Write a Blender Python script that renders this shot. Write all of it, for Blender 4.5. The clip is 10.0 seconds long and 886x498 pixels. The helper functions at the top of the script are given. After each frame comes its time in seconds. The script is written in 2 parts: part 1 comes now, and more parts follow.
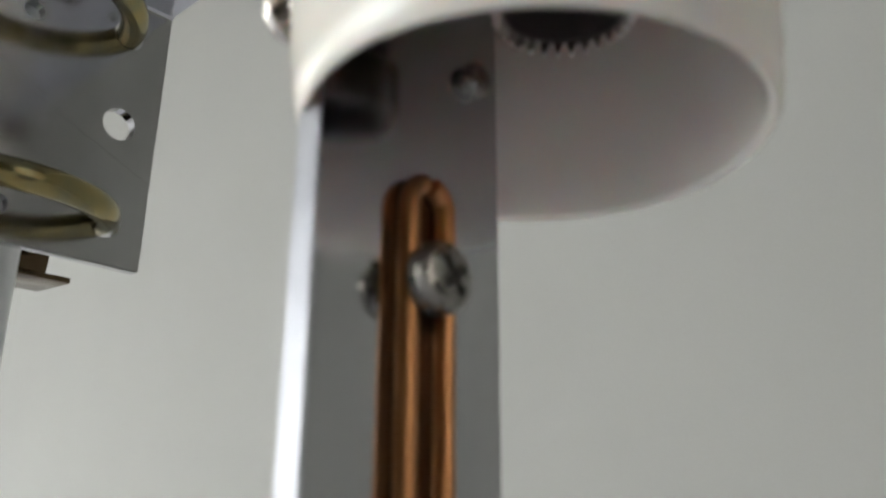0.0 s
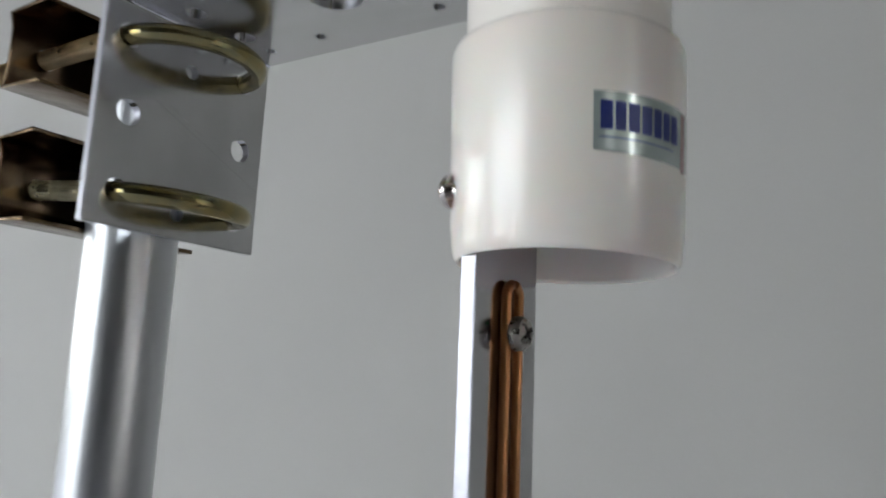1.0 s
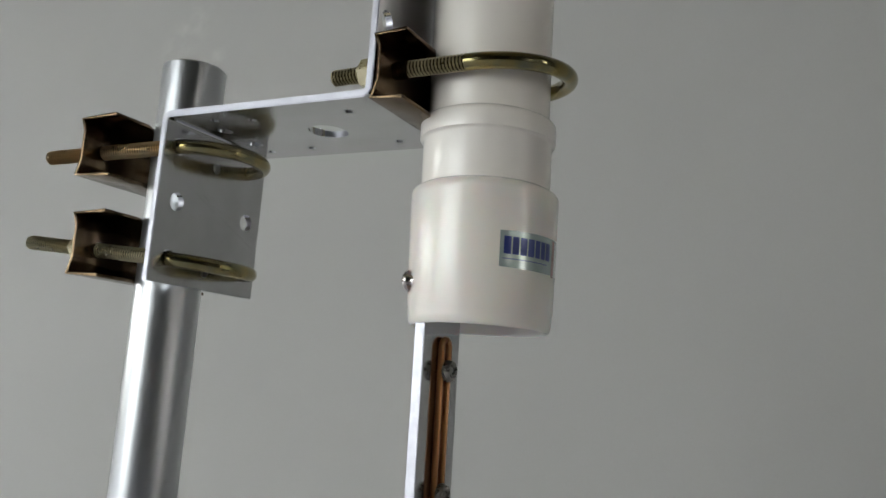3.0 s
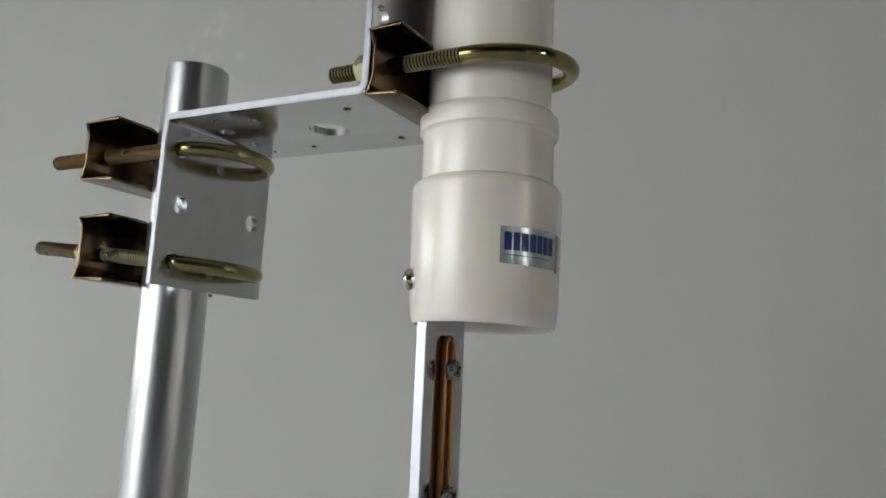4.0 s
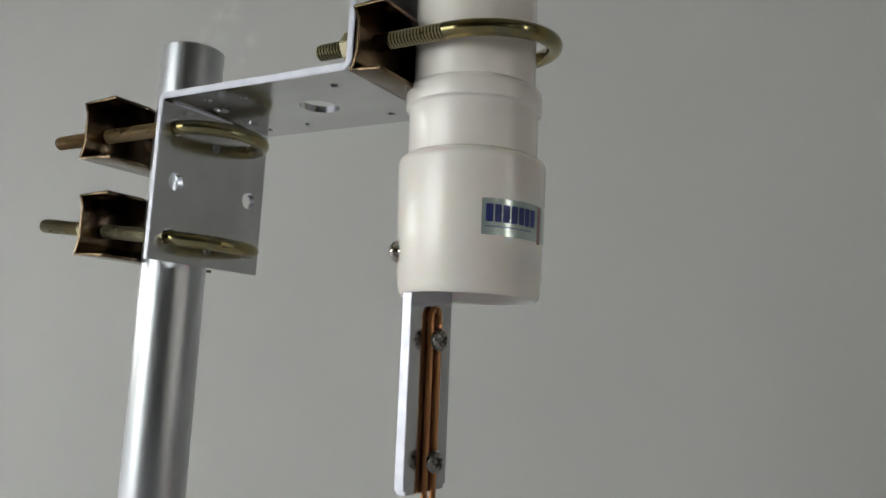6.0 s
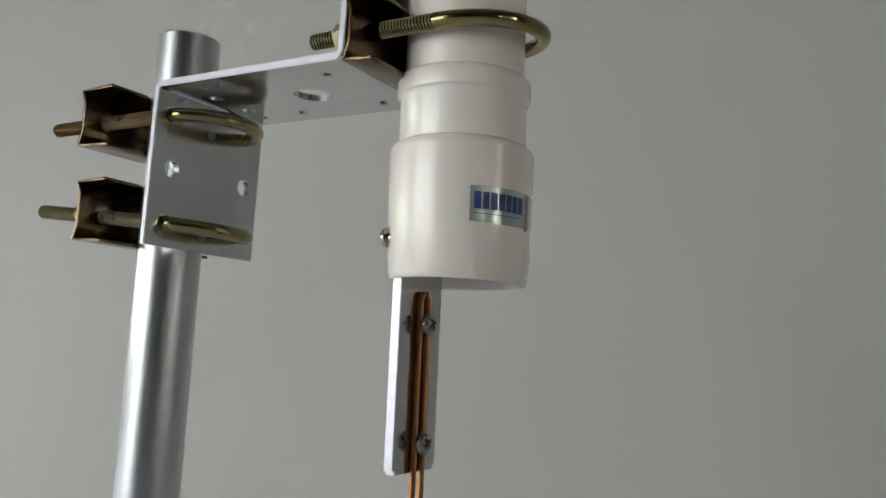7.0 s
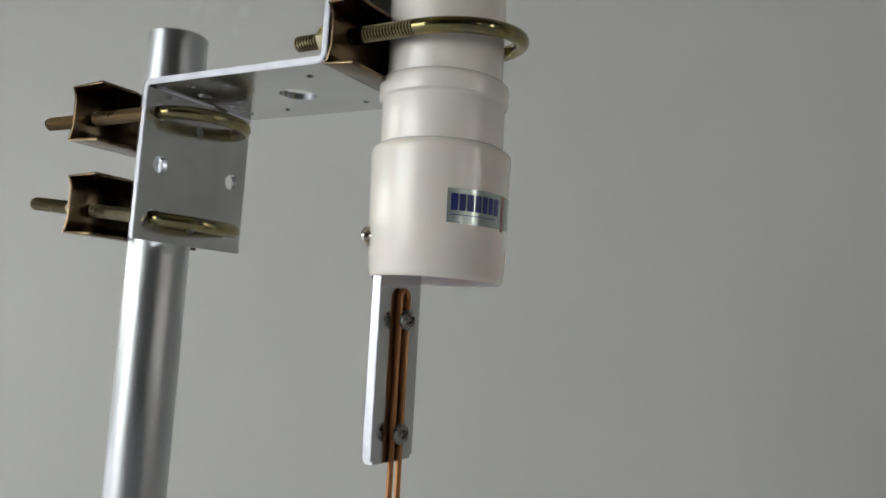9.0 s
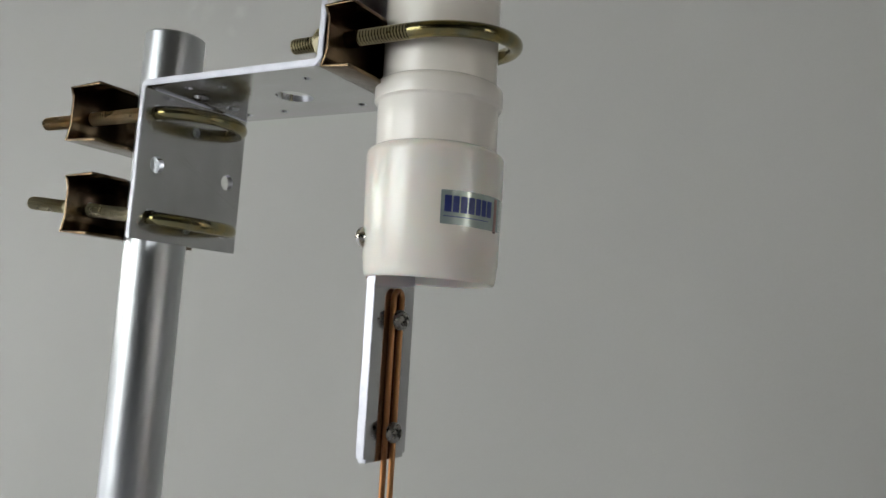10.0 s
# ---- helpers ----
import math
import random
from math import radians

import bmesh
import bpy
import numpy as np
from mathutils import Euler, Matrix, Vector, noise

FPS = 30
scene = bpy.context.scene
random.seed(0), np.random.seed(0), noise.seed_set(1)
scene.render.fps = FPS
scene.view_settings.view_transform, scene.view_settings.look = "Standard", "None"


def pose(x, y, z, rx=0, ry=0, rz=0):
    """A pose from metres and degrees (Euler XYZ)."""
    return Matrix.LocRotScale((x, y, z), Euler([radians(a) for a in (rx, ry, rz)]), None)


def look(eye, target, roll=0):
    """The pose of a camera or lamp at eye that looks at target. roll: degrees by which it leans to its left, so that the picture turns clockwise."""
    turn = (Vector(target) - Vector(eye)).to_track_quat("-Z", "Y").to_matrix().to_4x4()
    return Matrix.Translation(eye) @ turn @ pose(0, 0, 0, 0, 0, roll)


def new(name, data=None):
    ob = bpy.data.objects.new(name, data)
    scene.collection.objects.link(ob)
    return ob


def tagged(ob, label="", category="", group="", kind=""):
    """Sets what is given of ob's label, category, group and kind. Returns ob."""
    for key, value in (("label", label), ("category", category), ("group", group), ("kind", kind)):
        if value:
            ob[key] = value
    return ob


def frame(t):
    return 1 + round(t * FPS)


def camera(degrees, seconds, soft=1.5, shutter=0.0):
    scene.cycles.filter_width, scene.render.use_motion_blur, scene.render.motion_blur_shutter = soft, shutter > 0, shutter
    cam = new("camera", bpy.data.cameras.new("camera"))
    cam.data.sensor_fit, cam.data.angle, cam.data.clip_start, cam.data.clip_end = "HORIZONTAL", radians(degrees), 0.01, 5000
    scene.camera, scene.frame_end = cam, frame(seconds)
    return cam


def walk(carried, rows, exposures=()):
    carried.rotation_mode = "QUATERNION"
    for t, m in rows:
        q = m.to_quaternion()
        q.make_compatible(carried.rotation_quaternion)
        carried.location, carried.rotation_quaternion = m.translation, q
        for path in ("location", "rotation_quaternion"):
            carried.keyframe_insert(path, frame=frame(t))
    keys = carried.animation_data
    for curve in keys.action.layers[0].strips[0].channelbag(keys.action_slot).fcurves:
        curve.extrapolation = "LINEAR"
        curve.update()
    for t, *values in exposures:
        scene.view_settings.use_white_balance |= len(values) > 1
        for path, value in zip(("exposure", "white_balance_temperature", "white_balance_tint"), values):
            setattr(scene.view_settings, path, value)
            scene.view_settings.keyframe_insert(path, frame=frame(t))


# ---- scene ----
cam = camera(56.6, 10.0, soft=1.5, shutter=0.5)
cam.data.dof.use_dof = True
cam.data.dof.focus_distance = 0.28
cam.data.dof.aperture_fstop = 32
ROWS = [
    (0, 0.00334, 0.01559, 1.40929, 107.894, -0.844, 42.041),
    (0.5, 0.02256, -0.02100, 1.41468, 103.196, -1.755, 38.820),
    (1, 0.03306, -0.07992, 1.41935, 99.511, -2.805, 33.336),
    (1.5, 0.04698, -0.13749, 1.42376, 97.249, -3.190, 28.720),
    (2, 0.06257, -0.16553, 1.42032, 98.573, -4.111, 27.101),
    (2.5, 0.07194, -0.17564, 1.42321, 99.152, -4.037, 26.366),
    (2.7, 0.07216, -0.17686, 1.42479, 99.381, -4.054, 26.221),
    (3.8, 0.07889, -0.16980, 1.42936, 98.812, -3.221, 28.351),
    (4, 0.07987, -0.16763, 1.42885, 98.809, -3.092, 28.832),
    (4.5, 0.08150, -0.16261, 1.42784, 98.842, -2.980, 29.853),
    (5, 0.08692, -0.16450, 1.42773, 98.251, -2.869, 30.135),
    (5.5, 0.08983, -0.16601, 1.42655, 97.921, -2.819, 30.167),
    (7, 0.09882, -0.16960, 1.42335, 96.855, -3.114, 30.265),
    (7.5, 0.10099, -0.17265, 1.42360, 96.585, -3.292, 29.947),
    (8, 0.10461, -0.17305, 1.42693, 95.913, -3.401, 30.136),
    (8.5, 0.10732, -0.17376, 1.42776, 95.754, -3.554, 30.137),
    (9, 0.10913, -0.17581, 1.42939, 95.423, -3.622, 29.938),
    (9.5, 0.10988, -0.17641, 1.42842, 95.641, -3.803, 29.767),
    (10, 0.11136, -0.17867, 1.42894, 95.548, -3.896, 29.556),
]
walk(cam, [(t, pose(*row)) for t, *row in ROWS], [(0.0, 0.03, 6830, 8), (0.3, -0.02, 6700, 9), (0.5, -0.06, 6530, 9), (1.0, -0.20, 6400, 11), (1.6, -0.33, 6470, 11), (2.5, -0.38, 6600, 9), (4.5, -0.37, 6740, 9), (7.0, -0.37, 6760, 9), (8.0, -0.31, 6750, 9), (10.0, -0.27, 6750, 9)])

# ---- light ----
world = bpy.data.worlds.new("world")
scene.world = world
world.use_nodes = True
wn = world.node_tree
sky = wn.nodes.new("ShaderNodeTexSky")
sky.sky_type = "NISHITA"
sky.sun_disc = False
sky.sun_elevation = radians(40)
sky.sun_rotation = radians(60)
wn.nodes["Background"].inputs["Strength"].default_value = 0.12
wn.links.new(sky.outputs[0], wn.nodes["Background"].inputs["Color"])


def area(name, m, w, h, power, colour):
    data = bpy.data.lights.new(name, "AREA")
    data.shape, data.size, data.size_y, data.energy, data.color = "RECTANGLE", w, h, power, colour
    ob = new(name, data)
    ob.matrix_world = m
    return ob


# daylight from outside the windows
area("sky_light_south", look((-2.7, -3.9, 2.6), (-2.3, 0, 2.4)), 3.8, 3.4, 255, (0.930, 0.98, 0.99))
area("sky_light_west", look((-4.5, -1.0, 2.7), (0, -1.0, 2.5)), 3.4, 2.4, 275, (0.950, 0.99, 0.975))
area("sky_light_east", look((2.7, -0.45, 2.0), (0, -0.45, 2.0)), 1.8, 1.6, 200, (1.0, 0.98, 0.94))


# ---- materials ----
def material(name, colour, rough=0.5, metal=0.0, second=None, scale=60.0, stretch=(1, 1, 1), mix=0.5, bump=0.0, fine=900.0, rough_var=0.1, coat=0.0):
    """Two scales of variation in colour and roughness, and fine relief."""
    m = bpy.data.materials.new(name)
    m.use_nodes = True
    nt = m.node_tree
    b = nt.nodes["Principled BSDF"]
    b.inputs["Metallic"].default_value = metal
    b.inputs["Coat Weight"].default_value = coat
    b.inputs["Coat Roughness"].default_value = 0.06
    co = nt.nodes.new("ShaderNodeTexCoord")
    mp = nt.nodes.new("ShaderNodeMapping")
    mp.inputs["Scale"].default_value = stretch
    nt.links.new(co.outputs["Object"], mp.inputs["Vector"])
    big = nt.nodes.new("ShaderNodeTexNoise")
    big.inputs["Scale"].default_value = scale
    big.inputs["Detail"].default_value = 5
    small = nt.nodes.new("ShaderNodeTexNoise")
    small.inputs["Scale"].default_value = fine
    small.inputs["Detail"].default_value = 3
    for n in (big, small):
        nt.links.new(mp.outputs[0], n.inputs["Vector"])
    ramp = nt.nodes.new("ShaderNodeMapRange")
    ramp.inputs["From Min"].default_value, ramp.inputs["From Max"].default_value = 0.35, 0.68
    nt.links.new(big.outputs["Fac"], ramp.inputs["Value"])
    fac = nt.nodes.new("ShaderNodeMath")
    fac.operation = "MULTIPLY"
    fac.inputs[1].default_value = mix
    nt.links.new(ramp.outputs[0], fac.inputs[0])
    mixer = nt.nodes.new("ShaderNodeMix")
    mixer.data_type = "RGBA"
    mixer.inputs["A"].default_value = (*colour, 1)
    mixer.inputs["B"].default_value = (*(second or colour), 1)
    nt.links.new(fac.outputs[0], mixer.inputs["Factor"])
    nt.links.new(mixer.outputs["Result"], b.inputs["Base Color"])
    rr = nt.nodes.new("ShaderNodeMapRange")
    rr.inputs["From Min"].default_value, rr.inputs["From Max"].default_value = 0.3, 0.7
    rr.inputs["To Min"].default_value, rr.inputs["To Max"].default_value = max(0.02, rough - rough_var), rough + rough_var
    nt.links.new(small.outputs["Fac"], rr.inputs["Value"])
    nt.links.new(rr.outputs[0], b.inputs["Roughness"])
    if bump:
        bp = nt.nodes.new("ShaderNodeBump")
        bp.inputs["Strength"].default_value = bump
        bp.inputs["Distance"].default_value = 0.0004
        nt.links.new(small.outputs["Fac"], bp.inputs["Height"])
        nt.links.new(bp.outputs[0], b.inputs["Normal"])
    return m


PAINT = material("wall_paint", (0.36, 0.355, 0.34), 0.75, second=(0.335, 0.33, 0.318), scale=3, mix=0.6, bump=0.15, fine=350)
# unseen south and east walls: the room's dim side is put into this colour
PAINT_DIM = material("dimmed_wall_paint", (0.085, 0.078, 0.068), 0.75, second=(0.070, 0.064, 0.056), scale=3, mix=0.6, bump=0.15, fine=350)
CEIL = material("ceiling_paint", (0.34, 0.31, 0.20), 0.85, second=(0.31, 0.285, 0.18), scale=2)
FLOOR = material("floor_laminate", (0.71, 0.72, 0.83), 0.4, second=(0.65, 0.66, 0.76), scale=2, stretch=(1, 8, 1), fine=60)
FRAME = material("window_paint", (0.78, 0.78, 0.76), 0.35, second=(0.72, 0.72, 0.7), scale=8)
PVC = material("white_pvc", (0.80, 0.75, 0.685), 0.40, second=(0.77, 0.71, 0.665), scale=45, mix=0.5, fine=120, rough_var=0.02, coat=1.0)
PIPE = material("white_pvc_pipe", (0.80, 0.755, 0.69), 0.40, second=(0.765, 0.71, 0.67), scale=45, mix=0.5, fine=120, rough_var=0.02, coat=1.0)
# light shines warm through the thin plastic
pb = PVC.node_tree.nodes["Principled BSDF"]
pb.inputs["Subsurface Weight"].default_value = 0.25
pb.inputs["Subsurface Radius"].default_value = (1.0, 0.50, 0.30)
pb.inputs["Subsurface Scale"].default_value = 0.0035
for plastic in (PVC, PIPE):
    plastic.node_tree.nodes["Principled BSDF"].inputs["Coat Roughness"].default_value = 0.19
ALU = material("aluminium_sheet", (0.68, 0.68, 0.70), 0.15, 1.0, second=(0.54, 0.54, 0.545), scale=40, stretch=(0.25, 1, 1), mix=0.75, fine=260, rough_var=0.03)
BAR = material("aluminium_bar", (0.60, 0.60, 0.62), 0.13, 1.0, second=(0.54, 0.54, 0.55), scale=60, stretch=(1, 1, 0.08), mix=0.5, rough_var=0.04, fine=300)
ZINC = material("galvanised_steel", (0.56, 0.57, 0.59), 0.31, 1.0, second=(0.47, 0.48, 0.50), scale=150, stretch=(1, 1, 0.10), mix=0.5, fine=900, rough_var=0.03)
GOLD = material("yellow_zinc_plating", (0.36, 0.275, 0.10), 0.15, 1.0, second=(0.22, 0.215, 0.135), scale=130, mix=1.0, rough_var=0.03, fine=150)
THREAD = material("threaded_yellow_zinc", (0.45, 0.31, 0.165), 0.30, 1.0, second=(0.36, 0.30, 0.19), scale=90, mix=0.9, rough_var=0.04, fine=150)
THREAD_GREY = material("threaded_grey_zinc", (0.42, 0.375, 0.245), 0.30, 1.0, second=(0.31, 0.29, 0.20), scale=90, mix=0.9, rough_var=0.04, fine=150)
# near-black colour that paints the shade down in the thread grooves
ROOT_SHADE = material("shaded_thread_root", (0.05, 0.04, 0.022), 0.55, 0.6, second=(0.03, 0.024, 0.014), scale=200)
BROWN = material("bronze_zinc_plating", (0.165, 0.115, 0.068), 0.20, 1.0, second=(0.105, 0.066, 0.044), scale=55, mix=0.9, rough_var=0.05, fine=300)
NUTMAT = material("pale_zinc_nut", (0.62, 0.56, 0.38), 0.35, 1.0, second=(0.55, 0.5, 0.36), scale=200)
EDGE = material("sawn_aluminium_edge", (0.44, 0.44, 0.48), 0.38, 1.0, second=(0.37, 0.37, 0.41), scale=200, mix=0.7, fine=600, rough_var=0.08)
COPPER = material("copper_wire", (0.56, 0.27, 0.115), 0.35, 1.0, second=(0.33, 0.14, 0.065), scale=140, stretch=(1, 1, 0.1), mix=0.9, rough_var=0.06, fine=400)
STEEL = material("steel_screw", (0.31, 0.29, 0.265), 0.30, 1.0, second=(0.28, 0.27, 0.25), scale=300, mix=0.8)
CHROME = material("nickel_bolt", (0.66, 0.62, 0.58), 0.16, 1.0, second=(0.55, 0.5, 0.46), scale=300)
FOIL = material("silver_foil_label", (0.50, 0.58, 0.57), 0.22, 0.5, second=(0.40, 0.47, 0.46), scale=110, mix=0.8, fine=120, rough_var=0.03, coat=1.0)
BLUE = material("blue_print", (0.004, 0.016, 0.14), 0.45, second=(0.003, 0.013, 0.11), scale=100)
RED = material("red_brown_print", (0.14, 0.03, 0.025), 0.35, second=(0.18, 0.03, 0.03), scale=100, coat=1.0)
DARK = material("dark_connector_inside", (0.03, 0.02, 0.022), 0.4, second=(0.02, 0.015, 0.015), scale=100)
GLASS = bpy.data.materials.new("window_glass")
GLASS.use_nodes = True
gb = GLASS.node_tree.nodes["Principled BSDF"]
gb.inputs["Transmission Weight"].default_value, gb.inputs["Roughness"].default_value, gb.inputs["IOR"].default_value = 1.0, 0.0, 1.45



def near_segment(nt, space, a, b, width):
    """A mask, 1 on the segment from a to b and 0 past the width, in the given space."""
    def math_node(op, x, y=None):
        n = nt.nodes.new("ShaderNodeVectorMath")
        n.operation = op
        for k, v in enumerate((x, y)):
            if v is None:
                continue
            if isinstance(v, Vector):
                n.inputs[k].default_value = v
            else:
                nt.links.new(v, n.inputs[k])
        return n
    a, b = Vector(a), Vector(b)
    rel = math_node("SUBTRACT", space, a)
    along = math_node("DOT_PRODUCT", rel.outputs["Vector"], (b - a) / (b - a).length_squared)
    clamp = nt.nodes.new("ShaderNodeClamp")
    nt.links.new(along.outputs["Value"], clamp.inputs["Value"])
    foot = nt.nodes.new("ShaderNodeVectorMath")
    foot.operation = "SCALE"
    foot.inputs[0].default_value = b - a
    nt.links.new(clamp.outputs[0], foot.inputs["Scale"])
    gap = math_node("DISTANCE", rel.outputs["Vector"], foot.outputs["Vector"])
    mask = nt.nodes.new("ShaderNodeMapRange")
    mask.interpolation_type = "SMOOTHSTEP"
    mask.inputs["From Min"].default_value, mask.inputs["From Max"].default_value = 0.0, width
    mask.inputs["To Min"].default_value, mask.inputs["To Max"].default_value = 1.0, 0.0
    nt.links.new(gap.outputs["Value"], mask.inputs["Value"])
    return mask.outputs[0]


def mark(mat, segments, colour, rough=None, patchy=0.0):
    """Adds scratches or scuffs, (from, to, width, strength) in object metres, over a material's colour and roughness."""
    nt = mat.node_tree
    bsdf = nt.nodes["Principled BSDF"]
    space = nt.nodes.new("ShaderNodeTexCoord").outputs["Object"]
    for a, b, width, strength in segments:
        m = near_segment(nt, space, a, b, width)
        if patchy:
            cloud = nt.nodes.new("ShaderNodeTexNoise")
            cloud.inputs["Scale"].default_value = patchy
            cloud.inputs["Detail"].default_value = 6
            nt.links.new(space, cloud.inputs["Vector"])
            cut = nt.nodes.new("ShaderNodeMapRange")
            cut.inputs["From Min"].default_value, cut.inputs["From Max"].default_value = 0.42, 0.68
            nt.links.new(cloud.outputs["Fac"], cut.inputs["Value"])
            both = nt.nodes.new("ShaderNodeMath")
            both.operation = "MULTIPLY"
            nt.links.new(m, both.inputs[0])
            nt.links.new(cut.outputs[0], both.inputs[1])
            m = both.outputs[0]
        amount = nt.nodes.new("ShaderNodeMath")
        amount.operation = "MULTIPLY"
        amount.inputs[1].default_value = strength
        nt.links.new(m, amount.inputs[0])
        mixer = nt.nodes.new("ShaderNodeMix")
        mixer.data_type = "RGBA"
        mixer.inputs["B"].default_value = (*colour, 1)
        nt.links.new(amount.outputs[0], mixer.inputs["Factor"])
        nt.links.new(bsdf.inputs["Base Color"].links[0].from_socket, mixer.inputs["A"])
        nt.links.new(mixer.outputs["Result"], bsdf.inputs["Base Color"])
        if rough is not None:
            mr = nt.nodes.new("ShaderNodeMix")
            mr.inputs["B"].default_value = rough
            nt.links.new(amount.outputs[0], mr.inputs["Factor"])
            nt.links.new(bsdf.inputs["Roughness"].links[0].from_socket, mr.inputs["A"])
            nt.links.new(mr.outputs["Result"], bsdf.inputs["Roughness"])


mark(ALU, [((0, 0.0120, 0.0392), (0, 0.0575, 0.0195), 0.00030, 0.3), ((0, 0.0232, 0.0364), (0, 0.0335, 0.0316), 0.0004, 0.35)], (0.42, 0.42, 0.42), 0.5)
mark(PAINT, [((-0.86, 0.70, 1.905), (-0.82, 0.70, 1.945), 0.045, 0.4), ((-0.785, 0.70, 1.86), (-0.772, 0.70, 1.885), 0.02, 0.4)], (0.50, 0.495, 0.48), None, 40)
mark(PVC, [((-0.0195, -0.0125, 0.020), (-0.0200, -0.0120, 0.040), 0.010, 0.8), ((-0.0060, -0.0205, 0.040), (-0.0010, -0.0205, 0.046), 0.008, 0.6)], (0.72, 0.58, 0.63), None, 110)


# ---- mesh helpers ----
def part(name, bm, mat, parent=None, label="", smooth=35):
    """Links a bmesh, given in world metres, as one mesh object, under a parent if there is one."""
    bmesh.ops.remove_doubles(bm, verts=bm.verts, dist=1e-7)
    bmesh.ops.recalc_face_normals(bm, faces=bm.faces)
    base = Vector((0, 0, 0))
    up = parent
    while up:
        base += up.location
        up = up.parent
    bmesh.ops.translate(bm, verts=bm.verts, vec=-base)
    me = bpy.data.meshes.new(name)
    if smooth:
        for f in bm.faces:
            f.smooth = True
        for e in bm.edges:
            if len(e.link_faces) == 2 and e.calc_face_angle(0) > radians(smooth):
                e.smooth = False
    bm.to_mesh(me)
    bm.free()
    me.materials.append(mat)
    ob = new(name, me)
    ob.parent = parent
    if label:
        tagged(ob, label)
    return ob


def thing(name, at, label, category, group="", kind=""):
    ob = new(name)
    ob.location = at
    ob.empty_display_size = 0.02
    return tagged(ob, label, category, group, kind)



def sawn(ob):
    """Gives the faces cut across the sheet, which look along y, their own finish."""
    ob.data.materials.append(EDGE)
    for f in ob.data.polygons:
        if abs(f.normal.y) > 0.75:
            f.material_index = 1


def box(bm, lo, hi, bevel=0.0):
    r = bmesh.ops.create_cube(bm, size=1.0)
    lo, hi = Vector(lo), Vector(hi)
    for v in r["verts"]:
        v.co = Vector([(a + b) / 2 + c * (b - a) for a, b, c in zip(lo, hi, v.co)])
    if bevel:
        es = list({e for v in r["verts"] for e in v.link_edges})
        bmesh.ops.bevel(bm, geom=es, offset=bevel, segments=2, affect="EDGES")
    return bm


def lathe(bm, profile, segs=64, m=Matrix(), closed=False):
    """Turns (radius, height) points round the z axis."""
    rings = []
    for r, z in profile:
        if r < 1e-6:
            rings.append([bm.verts.new(m @ Vector((0, 0, z)))])
        else:
            rings.append([bm.verts.new(m @ Vector((r * math.cos(2 * math.pi * i / segs), r * math.sin(2 * math.pi * i / segs), z))) for i in range(segs)])
    pairs = list(zip(rings, rings[1:])) + ([(rings[-1], rings[0])] if closed else [])
    for a, b in pairs:
        for i in range(segs):
            j = (i + 1) % segs
            q = [a[i % len(a)], a[j % len(a)], b[j % len(b)], b[i % len(b)]]
            q = list(dict.fromkeys(q))
            if len(q) > 2:
                bm.faces.new(q)
    return bm


def sweep(bm, path, radius, segs=16, groove=None):
    """A round rod along a path of points; radius is a number or a function of (arc length, angle); where groove(arc length, angle)
    holds, faces take the second material."""
    path = [Vector(p) for p in path]
    up = Vector((0, 0, 1))
    rings, s, run = [], 0.0, []
    for k, p in enumerate(path):
        d = (path[min(k + 1, len(path) - 1)] - path[max(k - 1, 0)]).normalized()
        if abs(d.dot(up)) > 0.95:
            up = Vector((0, 1, 0))
        a = d.cross(up).normalized()
        b = a.cross(d)
        if k:
            s += (p - path[k - 1]).length
        run.append(s)
        ring = []
        for i in range(segs):
            th = 2 * math.pi * i / segs
            r = radius(s, th) if callable(radius) else radius
            ring.append(bm.verts.new(p + r * (math.cos(th) * a + math.sin(th) * b)))
        rings.append(ring)
    for k, (a, b) in enumerate(zip(rings, rings[1:])):
        for i in range(segs):
            j = (i + 1) % segs
            f = bm.faces.new((a[i], a[j], b[j], b[i]))
            if groove and groove((run[k] + run[k + 1]) / 2, 2 * math.pi * (i + 0.5) / segs):
                f.material_index = 1
    bm.faces.new(list(reversed(rings[0])))
    bm.faces.new(rings[-1])
    return bm


def drill(ob, cutters):
    """Cuts the given closed bmeshes out of an object's mesh for good."""
    holes = []
    for bm in cutters:
        me = bpy.data.meshes.new("cutter")
        bm.to_mesh(me)
        bm.free()
        c = new("cutter", me)
        c.matrix_world = ob.matrix_basis
        holes.append(c)
        md = ob.modifiers.new("hole", "BOOLEAN")
        md.operation, md.object, md.solver = "DIFFERENCE", c, "EXACT"
    dg = bpy.context.evaluated_depsgraph_get()
    me = bpy.data.meshes.new_from_object(ob.evaluated_get(dg))
    ob.modifiers.clear()
    ob.data = me
    for c in holes:
        bpy.data.objects.remove(c)
    for f in me.polygons:
        f.use_smooth = True
    me.set_sharp_from_angle(angle=radians(35))


def rod(axis, at, r, half, segs=24):
    bm = bmesh.new()
    turn = {"x": Matrix.Rotation(radians(90), 4, "Y"), "z": Matrix()}[axis]
    bmesh.ops.create_cone(bm, cap_ends=True, segments=segs, radius1=r, radius2=r, depth=2 * half, matrix=Matrix.Translation(at) @ turn)
    return bm


# ---- the room ----
FZ = 0.95
X0, X1, Y0, Y1, ZC = -3.2, 2.0, -2.6, 0.70, FZ + 2.6
WALL = 0.2


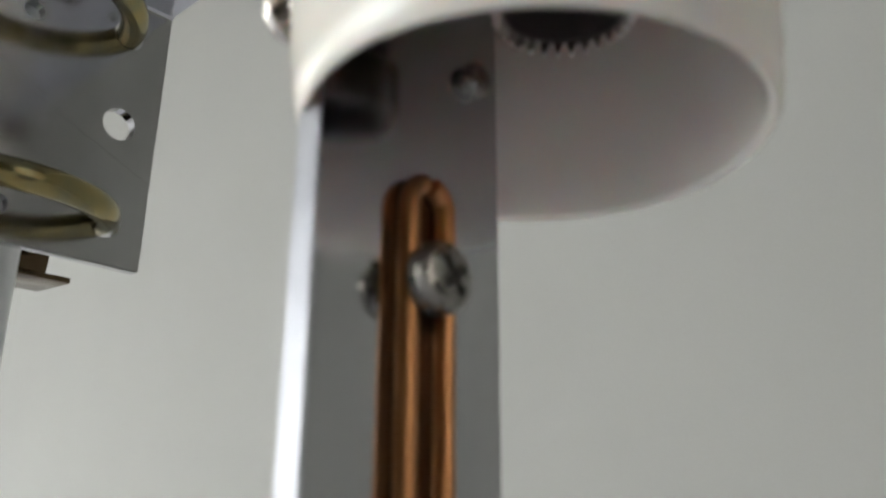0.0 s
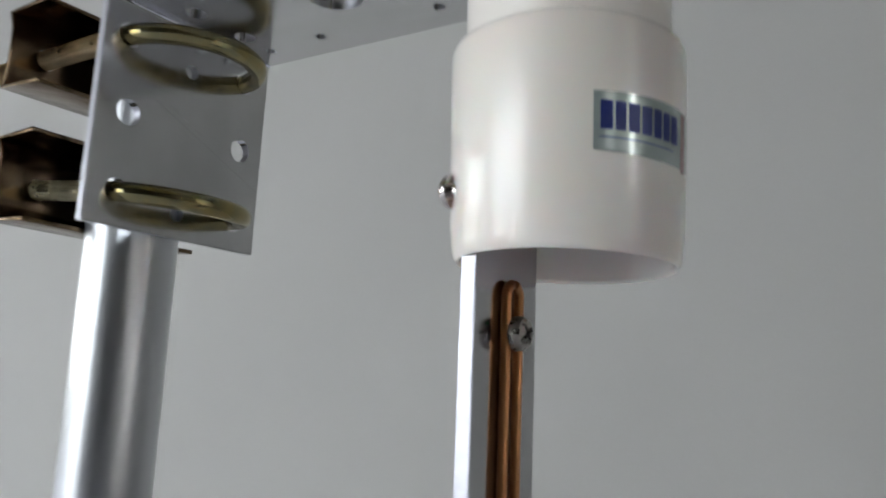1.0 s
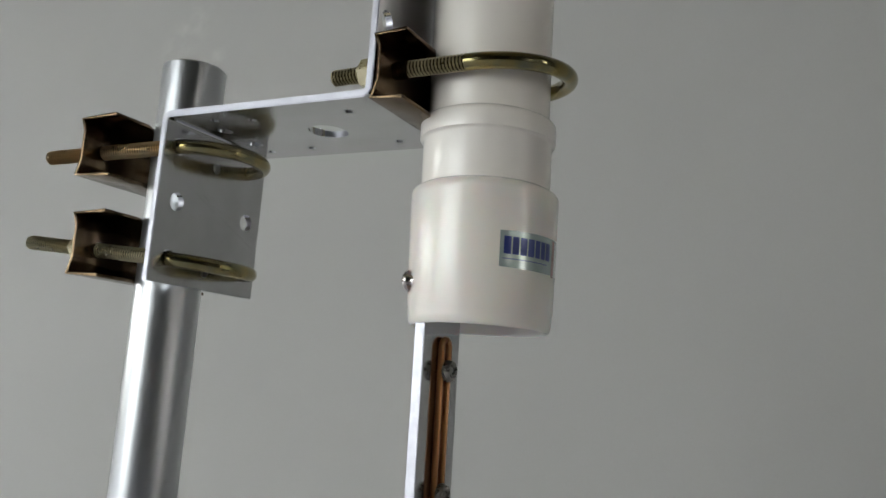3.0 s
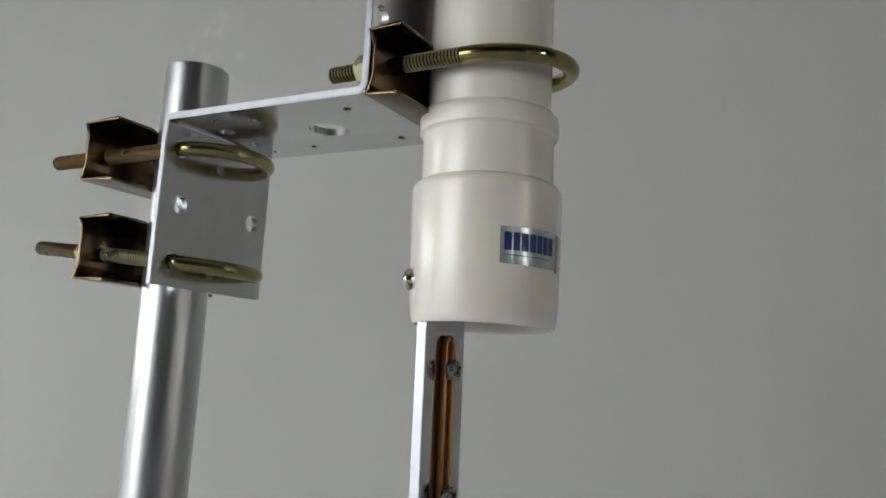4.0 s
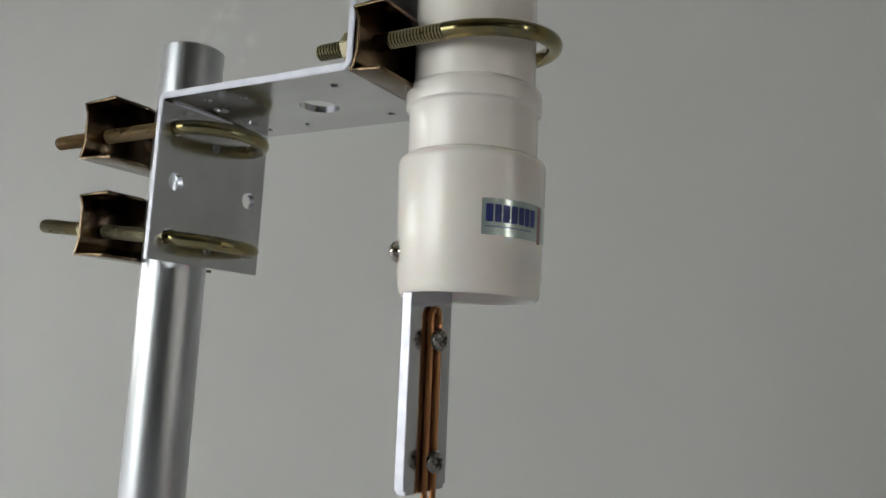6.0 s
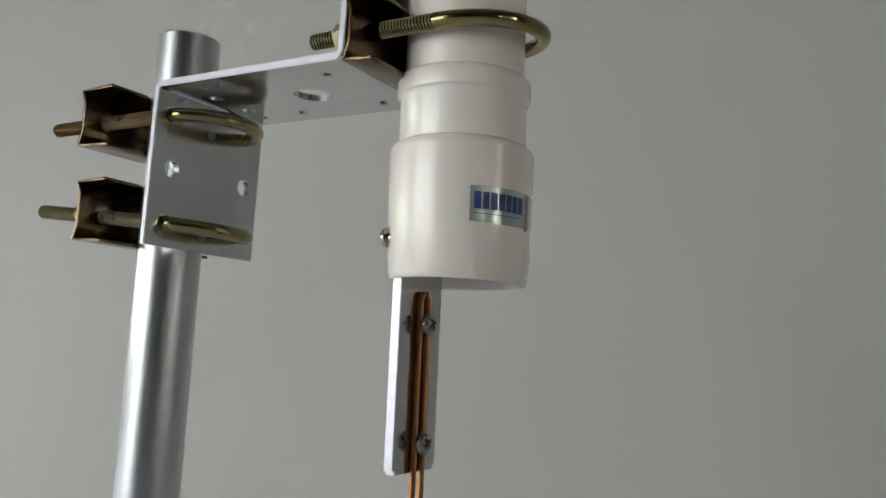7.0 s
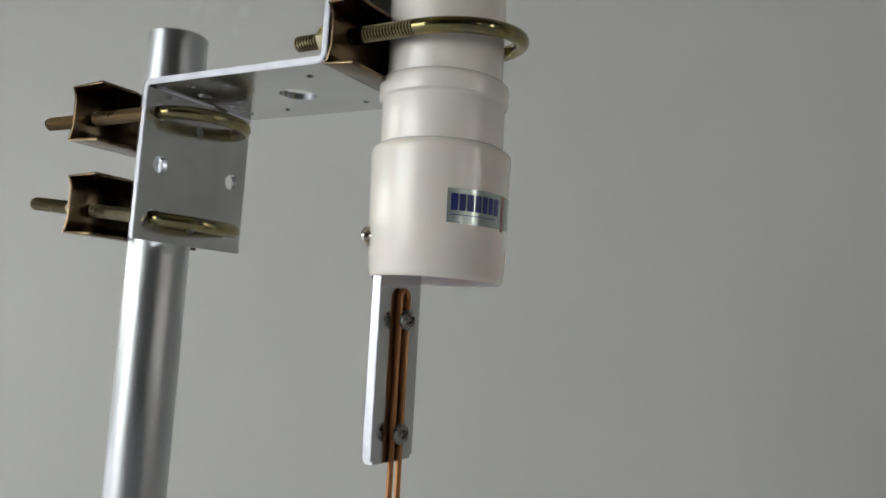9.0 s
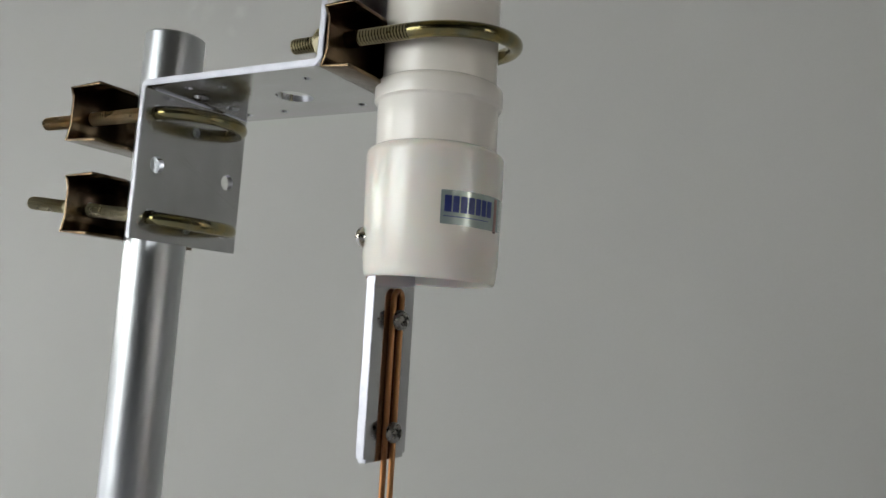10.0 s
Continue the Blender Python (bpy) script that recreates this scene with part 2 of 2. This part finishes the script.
def wall(name, lo, hi, openings=(), axis=0, paint=PAINT, label="grey-white painted plain room wall"):
    """A wall with thickness; openings (a0, a1, z0, z1) along the axis, in order, go through it."""
    bm = bmesh.new()
    cuts = []
    edge = lo[axis]
    for a0, a1, z0, z1 in openings:
        cuts += [(edge, a0, lo[2], hi[2]), (a0, a1, lo[2], z0), (a0, a1, z1, hi[2])]
        edge = a1
    cuts.append((edge, hi[axis], lo[2], hi[2]))
    for s0, s1, t0, t1 in cuts:
        p, q = list(lo), list(hi)
        p[axis], q[axis], p[2], q[2] = s0, s1, t0, t1
        box(bm, p, q)
    return tagged(part(name, bm, paint, smooth=0), label, "wall", kind="structure")


WIN_S = (-3.15, -0.7, FZ + 0.05, 2.60)
WIN_W = (-2.1, 0.1, FZ + 0.05, 2.0)
WIN_E1 = (-0.920, -0.820, 1.4, 2.35)
WIN_E2 = (-0.070, 0.030, 1.4, 2.35)
wall("wall_north", (X0 - WALL, Y1, FZ), (X1 + WALL, Y1 + WALL, ZC))
wall("wall_south", (X0 - WALL, Y0 - WALL, FZ), (X1 + WALL, Y0, ZC), (WIN_S,), 0, PAINT_DIM, "unseen plain room wall, its dimness put into a dark colour")
wall("wall_west", (X0 - WALL, Y0, FZ), (X0, Y1, ZC), (WIN_W,), 1)
wall("wall_east", (X1, Y0, FZ), (X1 + WALL, Y1, ZC), (WIN_E1, WIN_E2), 1, PAINT_DIM, "unseen plain room wall, its dimness put into a dark colour")
tagged(part("floor", box(bmesh.new(), (X0 - WALL, Y0 - WALL, FZ - 0.1), (X1 + WALL, Y1 + WALL, FZ - 0.001)), FLOOR, smooth=0), "pale blue-grey plain floor", "floor", kind="structure")
tagged(part("ceiling", box(bmesh.new(), (X0 - WALL, Y0 - WALL, ZC + 0.001), (X1 + WALL, Y1 + WALL, ZC + 0.1)), CEIL, smooth=0), "plain beige painted ceiling", "ceiling", kind="structure")


def window(name, axis, at, a0, a1, z0, z1, posts):
    """A framed window with upright bars that divide it; axis is the way along its wall."""
    def span(p0, p1, d0, d1, h0, h1):
        return ((p0, d0, h0), (p1, d1, h1)) if axis == 0 else ((d0, p0, h0), (d1, p1, h1))
    mid = ((a0 + a1) / 2, at, z0) if axis == 0 else (at, (a0 + a1) / 2, z0)
    ob = thing(name, mid, "white painted window letting in daylight", "window", kind="structure")
    f = min(0.05, 0.1 * (a1 - a0))
    bm = bmesh.new()
    for s in ((a0, a0 + f, at - 0.04, at + 0.04, z0, z1), (a1 - f, a1, at - 0.04, at + 0.04, z0, z1),
              (a0 + f, a1 - f, at - 0.04, at + 0.04, z0, z0 + f), (a0 + f, a1 - f, at - 0.04, at + 0.04, z1 - f, z1)):
        box(bm, *span(*s), bevel=0.004)
    part("window_frame", bm, FRAME, ob)
    edges = [a0 + f + (a1 - a0 - 2 * f) * k / (posts + 1) for k in range(posts + 2)]
    for e in edges[1:-1]:
        part("bar", box(bmesh.new(), *span(e - 0.02, e + 0.02, at - 0.03, at + 0.03, z0 + f, z1 - f), bevel=0.004), FRAME, ob)
    for p, q in zip(edges, edges[1:]):
        pane = part("pane", box(bmesh.new(), *span(p + 0.01, q - 0.01, at - 0.004, at + 0.004, z0 + f, z1 - f)), GLASS, ob, smooth=0)
        pane.visible_shadow = False


window("window_1", 0, Y0 - 0.14, *WIN_S, 0)
window("window_2", 1, X0 - 0.14, *WIN_W, 1)
window("window_3", 1, X1 + 0.14, *WIN_E1, 0)
window("window_4", 1, X1 + 0.14, *WIN_E2, 0)

# ---- mast ----
MX, MY, MR, MTOP = -0.1694, 0.0632, 0.0126, 1.5468
mast = thing("mast", (MX, MY, FZ), "galvanised steel tube mast standing upright on the floor", "mast")
part("tube", lathe(bmesh.new(), [(MR, FZ), (MR, MTOP - 0.0006), (MR - 0.0006, MTOP), (MR - 0.0014, MTOP), (MR - 0.0018, MTOP - 0.0006), (MR - 0.0018, FZ)], 64, Matrix.Translation((MX, MY, 0)), True), ZINC, mast)

# ---- z-shaped bracket ----
XA, YA, YB, ZB, ZT, XB, TH = -0.154, 0.0370, 0.0946, 1.4560, 1.5168, -0.0662, 0.0026
ZTOP = 1.590


def bracket():
    """One bent sheet, in three plates that meet just past its two bends."""
    pts = []

    def arc(cx, cz, r, a0, a1, n=6):
        for k in range(n + 1):
            a = radians(a0 + (a1 - a0) * k / n)
            pts.append((cx + r * math.cos(a), cz + r * math.sin(a)))

    r = 0.0012
    pts.append((XA, ZB))
    arc(XA + r, ZT - r, r, 180, 90)
    arc(XB - r - TH, ZT + r + TH, r + TH, 270, 360)
    pts.append((XB, ZTOP))
    pts.append((XB - TH, ZTOP))
    arc(XB - r - TH, ZT + r + TH, r, 360, 270)
    arc(XA + r, ZT - r, r + TH, 90, 180)
    pts.append((XA - TH, ZB))
    bm = bmesh.new()
    ring = [bm.verts.new((x, YA, z)) for x, z in pts]
    f = bm.faces.new(ring)
    out = bmesh.ops.extrude_face_region(bm, geom=[f])
    bmesh.ops.translate(bm, verts=[v for v in out["geom"] if isinstance(v, bmesh.types.BMVert)], vec=(0, YB - YA, 0))
    sharp = [e for e in bm.edges if e.is_manifold and e.calc_face_angle(0) > 1.2]
    bmesh.ops.bevel(bm, geom=sharp, offset=0.0003, segments=2, affect="EDGES")
    at = Vector((XA, YA, ZB))
    bmesh.ops.translate(bm, verts=bm.verts, vec=-at)
    ob = part("bracket", bm, ALU)
    cut = []
    for y, z, d in ((0.0467, 1.4868, 0.0071), (0.0859, 1.4868, 0.0071), (0.0446, 1.5076, 0.0066), (0.0852, 1.5079, 0.0066), (0.0458, 1.4655, 0.0066), (0.0860, 1.4650, 0.0066), (0.0655, 1.5045, 0.0040), (0.0655, 1.4630, 0.0040)):
        cut.append(rod("x", Vector((XA - TH / 2, y, z)) - at, d / 2, 0.006))
    for y, z, d in ((0.0492, 1.5287, 0.0076), (0.0427, 1.5449, 0.0072), (0.0857, 1.5449, 0.0077)):
        cut.append(rod("x", Vector((XB - TH / 2, y, z)) - at, d / 2, 0.006))
    for x, y, d in ((-0.1030, 0.0668, 0.0150), (-0.1441, 0.0569, 0.0062), (-0.1438, 0.0745, 0.0062), (-0.0822, 0.0487, 0.0033), (-0.0820, 0.0838, 0.0033),
                    (-0.1230, 0.0842, 0.0033), (-0.1441, 0.0855, 0.0033), (-0.1236, 0.0481, 0.0033), (-0.1390, 0.0452, 0.0033)):
        cut.append(rod("z", Vector((x, y, ZT)) - at, d / 2, 0.006))
    drill(ob, cut)
    sawn(ob)
    whole = thing("bracket", at, "bent aluminium sheet bracket drilled with round holes", "bracket")
    whole.rotation_euler = (0, radians(0.38), 0)
    bend_low, bend_high = 0.0042, XB - TH - 2 * r - 0.0006 - XA
    for name, lo, hi in (("mast_plate", None, bend_low), ("shelf_plate", bend_low, bend_high), ("pipe_plate", bend_high, None)):
        bm = bmesh.new()
        bm.from_mesh(ob.data)
        bmesh.ops.triangulate(bm, faces=bm.faces)
        for x, way in ((lo, -1), (hi, 1)):
            if x is not None:
                bmesh.ops.bisect_plane(bm, geom=bm.verts[:] + bm.edges[:] + bm.faces[:], plane_co=(x, 0, 0), plane_no=(way, 0, 0), clear_outer=True)
        me = bpy.data.meshes.new(name)
        bm.to_mesh(me)
        bm.free()
        me.materials.append(ALU)
        me.materials.append(EDGE)
        new(name, me).parent = whole
    bpy.data.objects.remove(ob)


bracket()


# ---- u-bolts ----
def u_bolt(label, y0, y1, zn, slope, x_end, x_thread, x_bow, r=0.0028, nuts=(), cant=0.0, plating=THREAD_GREY):
    """A rod bent round at x_bow, its two threaded legs running to x_end; slope is the rise per metre towards the bow, cant across it."""
    yc, rad = (y0 + y1) / 2, (y1 - y0) / 2
    z = lambda x, y: zn + slope * (x - x_bow) + cant * (y - y0)
    ob = thing("u_bolt", (x_bow, yc, zn), label, "u-bolt", "u-bolts of the bracket")
    path = [(x_thread, y0, z(x_thread, y0))]
    for k in range(33):
        a = radians(-90 + 180 * k / 32)
        x = x_bow + rad * math.cos(a)
        y = yc + rad * math.sin(a)
        path.append((x, y, z(x, y)))
    path.append((x_thread, y1, z(x_thread, y1)))
    part("bow", sweep(bmesh.new(), path, r, 20), GOLD, ob)
    pitch = 0.00127
    for y in (y0, y1):
        n = int(abs(x_thread - x_end) / pitch * 8)

        def ridge(s, th):
            u = (s / pitch + th / (2 * math.pi)) % 1.0
            body = r + 0.00020 - 0.00110 * abs(2 * u - 1)
            return min(body, r - 0.0009 + s * 1.2)
        pts = [(x_end + (x_thread - x_end) * k / n, y, z(x_end + (x_thread - x_end) * k / n, y)) for k in range(n + 1)]
        # root faces carry the painted groove shade, so the ridges stand out
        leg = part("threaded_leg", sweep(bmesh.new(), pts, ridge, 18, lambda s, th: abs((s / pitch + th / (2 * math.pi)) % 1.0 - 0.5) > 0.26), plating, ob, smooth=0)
        leg.data.materials.append(ROOT_SHADE)
    for x, y in nuts:
        bm = bmesh.new()
        bmesh.ops.create_cone(bm, cap_ends=True, segments=6, radius1=0.0054, radius2=0.0054, depth=0.0056, matrix=Matrix.Translation((x, y, z(x, y))) @ Matrix.Rotation(radians(90), 4, "Y"))
        bmesh.ops.bevel(bm, geom=list(bm.edges), offset=0.0004, segments=2, affect="EDGES")
        part("nut", bm, NUTMAT, ob, "pale yellow hexagonal nut")
    return ob


u_bolt("yellow zinc-plated u-bolt holding the top of the mast", 0.0446, 0.0852, 1.5076, 0.0, -0.2252, -0.1600, -0.1562, plating=THREAD)
u_bolt("yellow zinc-plated u-bolt lower on the mast, slightly tilted", 0.0458, 0.0860, 1.4655, -0.096, -0.2312, -0.1610, -0.1580, nuts=((-0.2000, 0.0458),))
u_bolt("yellow zinc-plated u-bolt round the white antenna pipe", 0.0492, 0.0980, 1.5292, 0.0, -0.0898, -0.0385, -0.0374, nuts=((-0.0746, 0.0492),), cant=0.10)


# ---- saddles ----
def saddle(label, x_web, yc, zc, near, far, depth, notch, reach, h, legs):
    """A pressed channel that opens towards +x; a v-notch, reach to either side of yc, is cut in both flanges, and the web has round
    holes at the legs (y, z)."""
    prof = [(1.0, h / 2 + 0.0005), (0.0, h / 2), (0.0008, h / 2 - 0.0012), (0.0022, h / 2 - 0.0048), (0.0022, -h / 2 + 0.0062), (0.0008, -h / 2 + 0.0014), (0.0, -h / 2), (1.0, -h / 2 - 0.0007)]
    bm = bmesh.new()
    rows = []
    at = Vector((x_web, yc, zc))
    for y in [-near, -near * 0.6, -reach, -reach * 0.5, 0.0, reach * 0.5, reach, far * 0.6, far]:
        tip = min(depth, notch + (depth - notch) * abs(y) / reach)
        rows.append([bm.verts.new(Vector((tip if x == 1.0 else x, y, z)) + at) for x, z in prof])
    for a, b in zip(rows, rows[1:]):
        for i in range(len(prof) - 1):
            bm.faces.new((a[i], a[i + 1], b[i + 1], b[i]))
    ob = part("saddle_clamp", bm, BROWN, smooth=40)
    for v in ob.data.vertices:
        v.co -= at
    ob.matrix_world = Matrix.Translation(at)
    md = ob.modifiers.new("sheet", "SOLIDIFY")
    md.thickness, md.offset = 0.0013, 0.0
    bv = ob.modifiers.new("edge", "BEVEL")
    bv.width, bv.segments, bv.limit_method, bv.angle_limit = 0.0003, 2, "ANGLE", radians(50)
    drill(ob, [rod("x", Vector((x_web, y, z)) - at, 0.0031, 0.006, 20) for y, z in legs])
    return tagged(ob, label, "saddle clamp", "saddle clamps of the bracket")


saddle("bronze-coloured pressed saddle clamp at the top of the mast", -0.1955, 0.0619, 1.5076, 0.0280, 0.0285, 0.0182, 0.0118, 0.0112, 0.0224, ((0.0446, 1.5076), (0.0852, 1.5076)))
saddle("bronze-coloured pressed saddle clamp lower on the mast", -0.1930, 0.0619, 1.4697, 0.0278, 0.0285, 0.0166, 0.0092, 0.0112, 0.0232, ((0.0458, 1.4688), (0.0860, 1.4688)))
saddle("bronze-coloured pressed saddle clamp between bracket and white pipe", -0.0655, 0.0738, 1.5262, 0.0378, 0.0250, 0.0118, 0.0030, 0.0176, 0.0214, ((0.0492, 1.5290),))

# ---- antenna ----
AX, AY, AZ = -0.0413, 0.0768, 1.48
LEAN_AXIS = Vector((-0.0021, -0.0268, 1.0)).normalized()
AXIS = Matrix.Translation((AX, AY, AZ)) @ Matrix(((1, 0, LEAN_AXIS.x, 0), (0, 1, LEAN_AXIS.y, 0), (0, 0, 1, 0), (0, 0, 0, 1)))
antenna = thing("antenna", (AX, AY, AZ), "white plastic pipe antenna with a bar and copper wire below", "antenna")


def up(z):
    return z - AZ


part("pipe", lathe(bmesh.new(), [(0.0211, up(1.50)), (0.0211, up(2.05)), (0.0205, up(2.0506)), (0.0001, up(2.0506)), (0.0001, up(2.048)), (0.0190, up(2.048)), (0.0190, up(1.50))], 96, AXIS, True), PIPE, antenna)
part("collar", lathe(bmesh.new(), [(0.0212, up(1.4930)), (0.0222, up(1.4930)), (0.0223, up(1.5086)), (0.0227, up(1.5092)), (0.0235, up(1.5097)), (0.0236, up(1.5103)), (0.0236, up(1.5150)), (0.0234, up(1.5159)), (0.0227, up(1.5167)), (0.0213, up(1.5173))], 96, AXIS, True), PIPE, antenna)
RC, RI, ZR = 0.0253, 0.0222, 1.4454
DRAFT = 0.019


def shell(z):
    """The coupling's outer radius at a height: it narrows a little downwards."""
    return RC - DRAFT * (1.4890 - z)


prof = [(RI, up(ZR) + 0.0008), (RI + 0.0004, up(ZR) + 0.0002), (RI + 0.0009, up(ZR)), (0.0233, up(ZR) + 0.0002), (0.0238, up(ZR) + 0.0009), (0.0242, up(ZR) + 0.0030), (shell(1.4515) - 0.0002, up(1.4515)), (shell(1.4522), up(1.4522)),
        (shell(1.4700), up(1.4700)), (RC, up(1.4895)), (RC - 0.0002, up(1.4908)), (RC - 0.0007, up(1.4917)), (RC - 0.0018, up(1.4924)), (0.0216, up(1.4934)), (0.0150, up(1.4934)), (0.0150, up(1.4896)), (RI, up(1.4886))]
bm = lathe(bmesh.new(), prof, 128, AXIS, True)
for v in bm.verts:
    # the lower end is cut a degree off square
    k = max(0.0, min(1.0, (1.458 - v.co.z) / 0.012))
    v.co.z -= 0.017 * k * (v.co.y - AY)
part("coupling", bm, PVC, antenna)


def wrapped(bm, a0, a1, z0, z1, r, corner=0.0, thick=0.00012, n=24):
    """A thin patch bent round the coupling, from angle a0 to a1 in degrees, r over its surface, with rounded corners."""
    rows = []
    for k in range(n + 1):
        a = a0 + (a1 - a0) * k / n
        gap = min(k, n - k) / n * radians(a1 - a0) * r
        cut = corner - math.sqrt(max(0, corner ** 2 - (corner - gap) ** 2)) if gap < corner else 0.0
        c, s = math.cos(radians(a)), math.sin(radians(a))
        z0r, z1r = shell(z0 + cut) + r, shell(z1 - cut) + r
        rows.append([bm.verts.new(AXIS @ Vector((q * c, q * s, up(z)))) for q, z in ((z0r, z0 + cut), (z0r + thick, z0 + cut), (z1r + thick, z1 - cut), (z1r, z1 - cut))])
    for p, q in zip(rows, rows[1:]):
        for i in range(4):
            bm.faces.new((p[i], p[(i + 1) % 4], q[(i + 1) % 4], q[i]))
    bm.faces.new(rows[0])
    bm.faces.new(list(reversed(rows[-1])))
    return bm


A0 = -53.5
sticker = part("sticker", wrapped(bmesh.new(), A0, A0 + 78, 1.4624, 1.4771, 0.00005, 0.0017, n=120), FOIL, antenna, "silver foil sticker with blue and red print")
a = A0 + 3.0
for w in (5.6, 5.2, 5.8, 5.8, 5.0, 5.0, 5.8):
    part("print_block", wrapped(bmesh.new(), a, a + w, 1.4678, 1.4741, 0.00018, 0.0004, 0.00003, 6), BLUE, sticker)
    a += w + 1.1
part("fine_print", wrapped(bmesh.new(), A0 + 2.5, A0 + 44, 1.46655, 1.46680, 0.00018, 0.0, 0.00003, 12), BLUE, sticker)
part("print_stripe", wrapped(bmesh.new(), A0 + 52, A0 + 57, 1.4632, 1.4752, 0.00018, 0.0, 0.00003, 4), RED, sticker)

# flat bar with the copper hairpin
BX, BT, BY0, BY1, BZ = -0.0516, 0.0035, 0.0590, 0.0856, 1.3812
bm = box(bmesh.new(), (BX - BT, BY0, BZ), (BX, BY1, 1.4880))
low = [e for e in bm.edges if all(v.co.z < 1.4 for v in e.verts) and abs(e.verts[0].co.x - e.verts[1].co.x) > 0.001]
bmesh.ops.bevel(bm, geom=low, offset=0.0014, segments=4, affect="EDGES")
bmesh.ops.bevel(bm, geom=[e for e in bm.edges if e.calc_face_angle(0) > 1.0], offset=0.0002, segments=2, affect="EDGES")


def lean(bm):
    """The bar and its wires stand a little off the upright."""
    for v in bm.verts:
        v.co.x -= 0.0114 * (v.co.z - 1.42)
    return bm


bar = part("flat_bar", lean(bm), BAR, antenna, "bright aluminium flat bar")
sawn(bar)
WR, WY0, WY1, WTOP = 0.00112, 0.0698, 0.0751, 1.4414
wx = BX + WR + 0.0001
path = [(wx, WY0, 1.17), (wx, WY0, 1.30)] + [(wx, WY0, 1.38 + 0.006 * k) for k in range(10)]
yc, rad = (WY0 + WY1) / 2, (WY1 - WY0) / 2
path += [(wx, yc - rad * math.cos(radians(a)), WTOP - rad + rad * math.sin(radians(a))) for a in range(0, 181, 15)]
path += [(wx, WY1, 1.434 - 0.006 * k) for k in range(10)] + [(wx, WY1, 1.30), (wx, WY1, 1.17)]
part("copper_hairpin", lean(sweep(bmesh.new(), path, WR, 14)), COPPER, antenna, "bent bare copper wire")


def pan_screw(name, x, y, z, r, h, shank, thick, mat, flip=1, label=""):
    """A pan-head screw along x with a cross recess; flip -1 points its head to -x."""
    m = Matrix.Translation((x, y, z)) @ Matrix.Rotation(radians(90 * flip), 4, "Y")
    bm = lathe(bmesh.new(), [(1e-7, -shank), (thick * 0.75, -shank), (thick, -shank + 0.0006), (thick, 0), (r * 0.97, 0), (r, h * 0.15), (r * 0.98, h * 0.5), (r * 0.86, h * 0.8), (r * 0.6, h * 0.96), (1e-7, h)], 28, m)
    ob = part(name, bm, mat, antenna, label)
    cross = bmesh.new()
    a, b = r * 0.58, r * 0.14
    plus = ((a, -b), (a, b), (b, b), (b, a), (-b, a), (-b, b), (-a, b), (-a, -b), (-b, -b), (-b, -a), (b, -a), (b, -b))
    ring = cross.faces.new([cross.verts.new((p, q, h * 0.45)) for p, q in plus])
    lid = bmesh.ops.extrude_face_region(cross, geom=[ring])
    bmesh.ops.translate(cross, verts=[v for v in lid["geom"] if isinstance(v, bmesh.types.BMVert)], vec=(0, 0, h))
    bmesh.ops.recalc_face_normals(cross, faces=cross.faces)
    bmesh.ops.transform(cross, matrix=Matrix.Translation(-antenna.location) @ m @ Matrix.Rotation(radians(35), 4, "Z"), verts=cross.verts)
    ob.parent = None
    drill(ob, [cross])
    ob.parent = antenna
    return ob


for z in (1.4310, 1.3912):
    pan_screw("screw", BX - 0.0114 * (z - 1.42) + 2 * WR + 0.0001, yc - 0.0004, z, 0.0037, 0.0030, 0.0026, 0.0014, STEEL, 1, "grey steel cross-head screw")
for y, z, mat in ((0.0604, 1.4596, CHROME), (0.0806, 1.4572, STEEL)):
    xo = AX - math.sqrt(shell(z) ** 2 - (y - AY - 0.0006) ** 2)
    pan_screw("bolt", xo + 0.0004, y, z, 0.0037, 0.0022, BX + 0.0010 - xo, 0.0021, mat, -1, "shiny nickel-plated bolt head")
# connector inside the coupling
CM = Matrix.Translation((-0.0352, 0.0752, 0.002))
connector = part("connector", lathe(bmesh.new(), [(0.0030, 1.4580), (0.0038, 1.4580), (0.0038, 1.4680), (0.0058, 1.4680), (0.0058, 1.4900), (0.0030, 1.4900)], 40, CM, True), STEEL, antenna, "metal coaxial connector")
bm = bmesh.new()
n = 112
prof = [(0.0062, 1.4538, 0, 1), (0.0066, 1.4536, 0, 1), (0.0072, 1.4540, 1, 1), (0.0074, 1.4552, 1, 0), (0.0074, 1.4610, 1, 0), (0.0062, 1.4610, 0, 0)]
cut = [i % 4 > 1 for i in range(n)]
rings = [[bm.verts.new(CM @ Vector(((r - k * 0.0007 * cut[i]) * math.cos(2 * math.pi * i / n), (r - k * 0.0007 * cut[i]) * math.sin(2 * math.pi * i / n), z + 0.0011 * q * cut[i]))) for i in range(n)] for r, z, k, q in prof]
for a, b in zip(rings, rings[1:] + rings[:1]):
    for i in range(n):
        bm.faces.new((a[i], a[(i + 1) % n], b[(i + 1) % n], b[i]))
part("knurled_ring", bm, CHROME, connector, smooth=20)
# dark ring set into the open gap to paint its shade
part("gap_shade", lathe(bmesh.new(), [(0.0040, 1.4600), (0.0060, 1.4550), (0.0060, 1.4675), (0.0040, 1.4675)], 40, CM, True), DARK, connector, "dark ring for the shaded gap in the connector")
part("insulator", lathe(bmesh.new(), [(1e-7, 1.4640), (0.0030, 1.4640), (0.0030, 1.4880), (1e-7, 1.4880)], 24, CM), DARK, connector, "dark inner insulator")
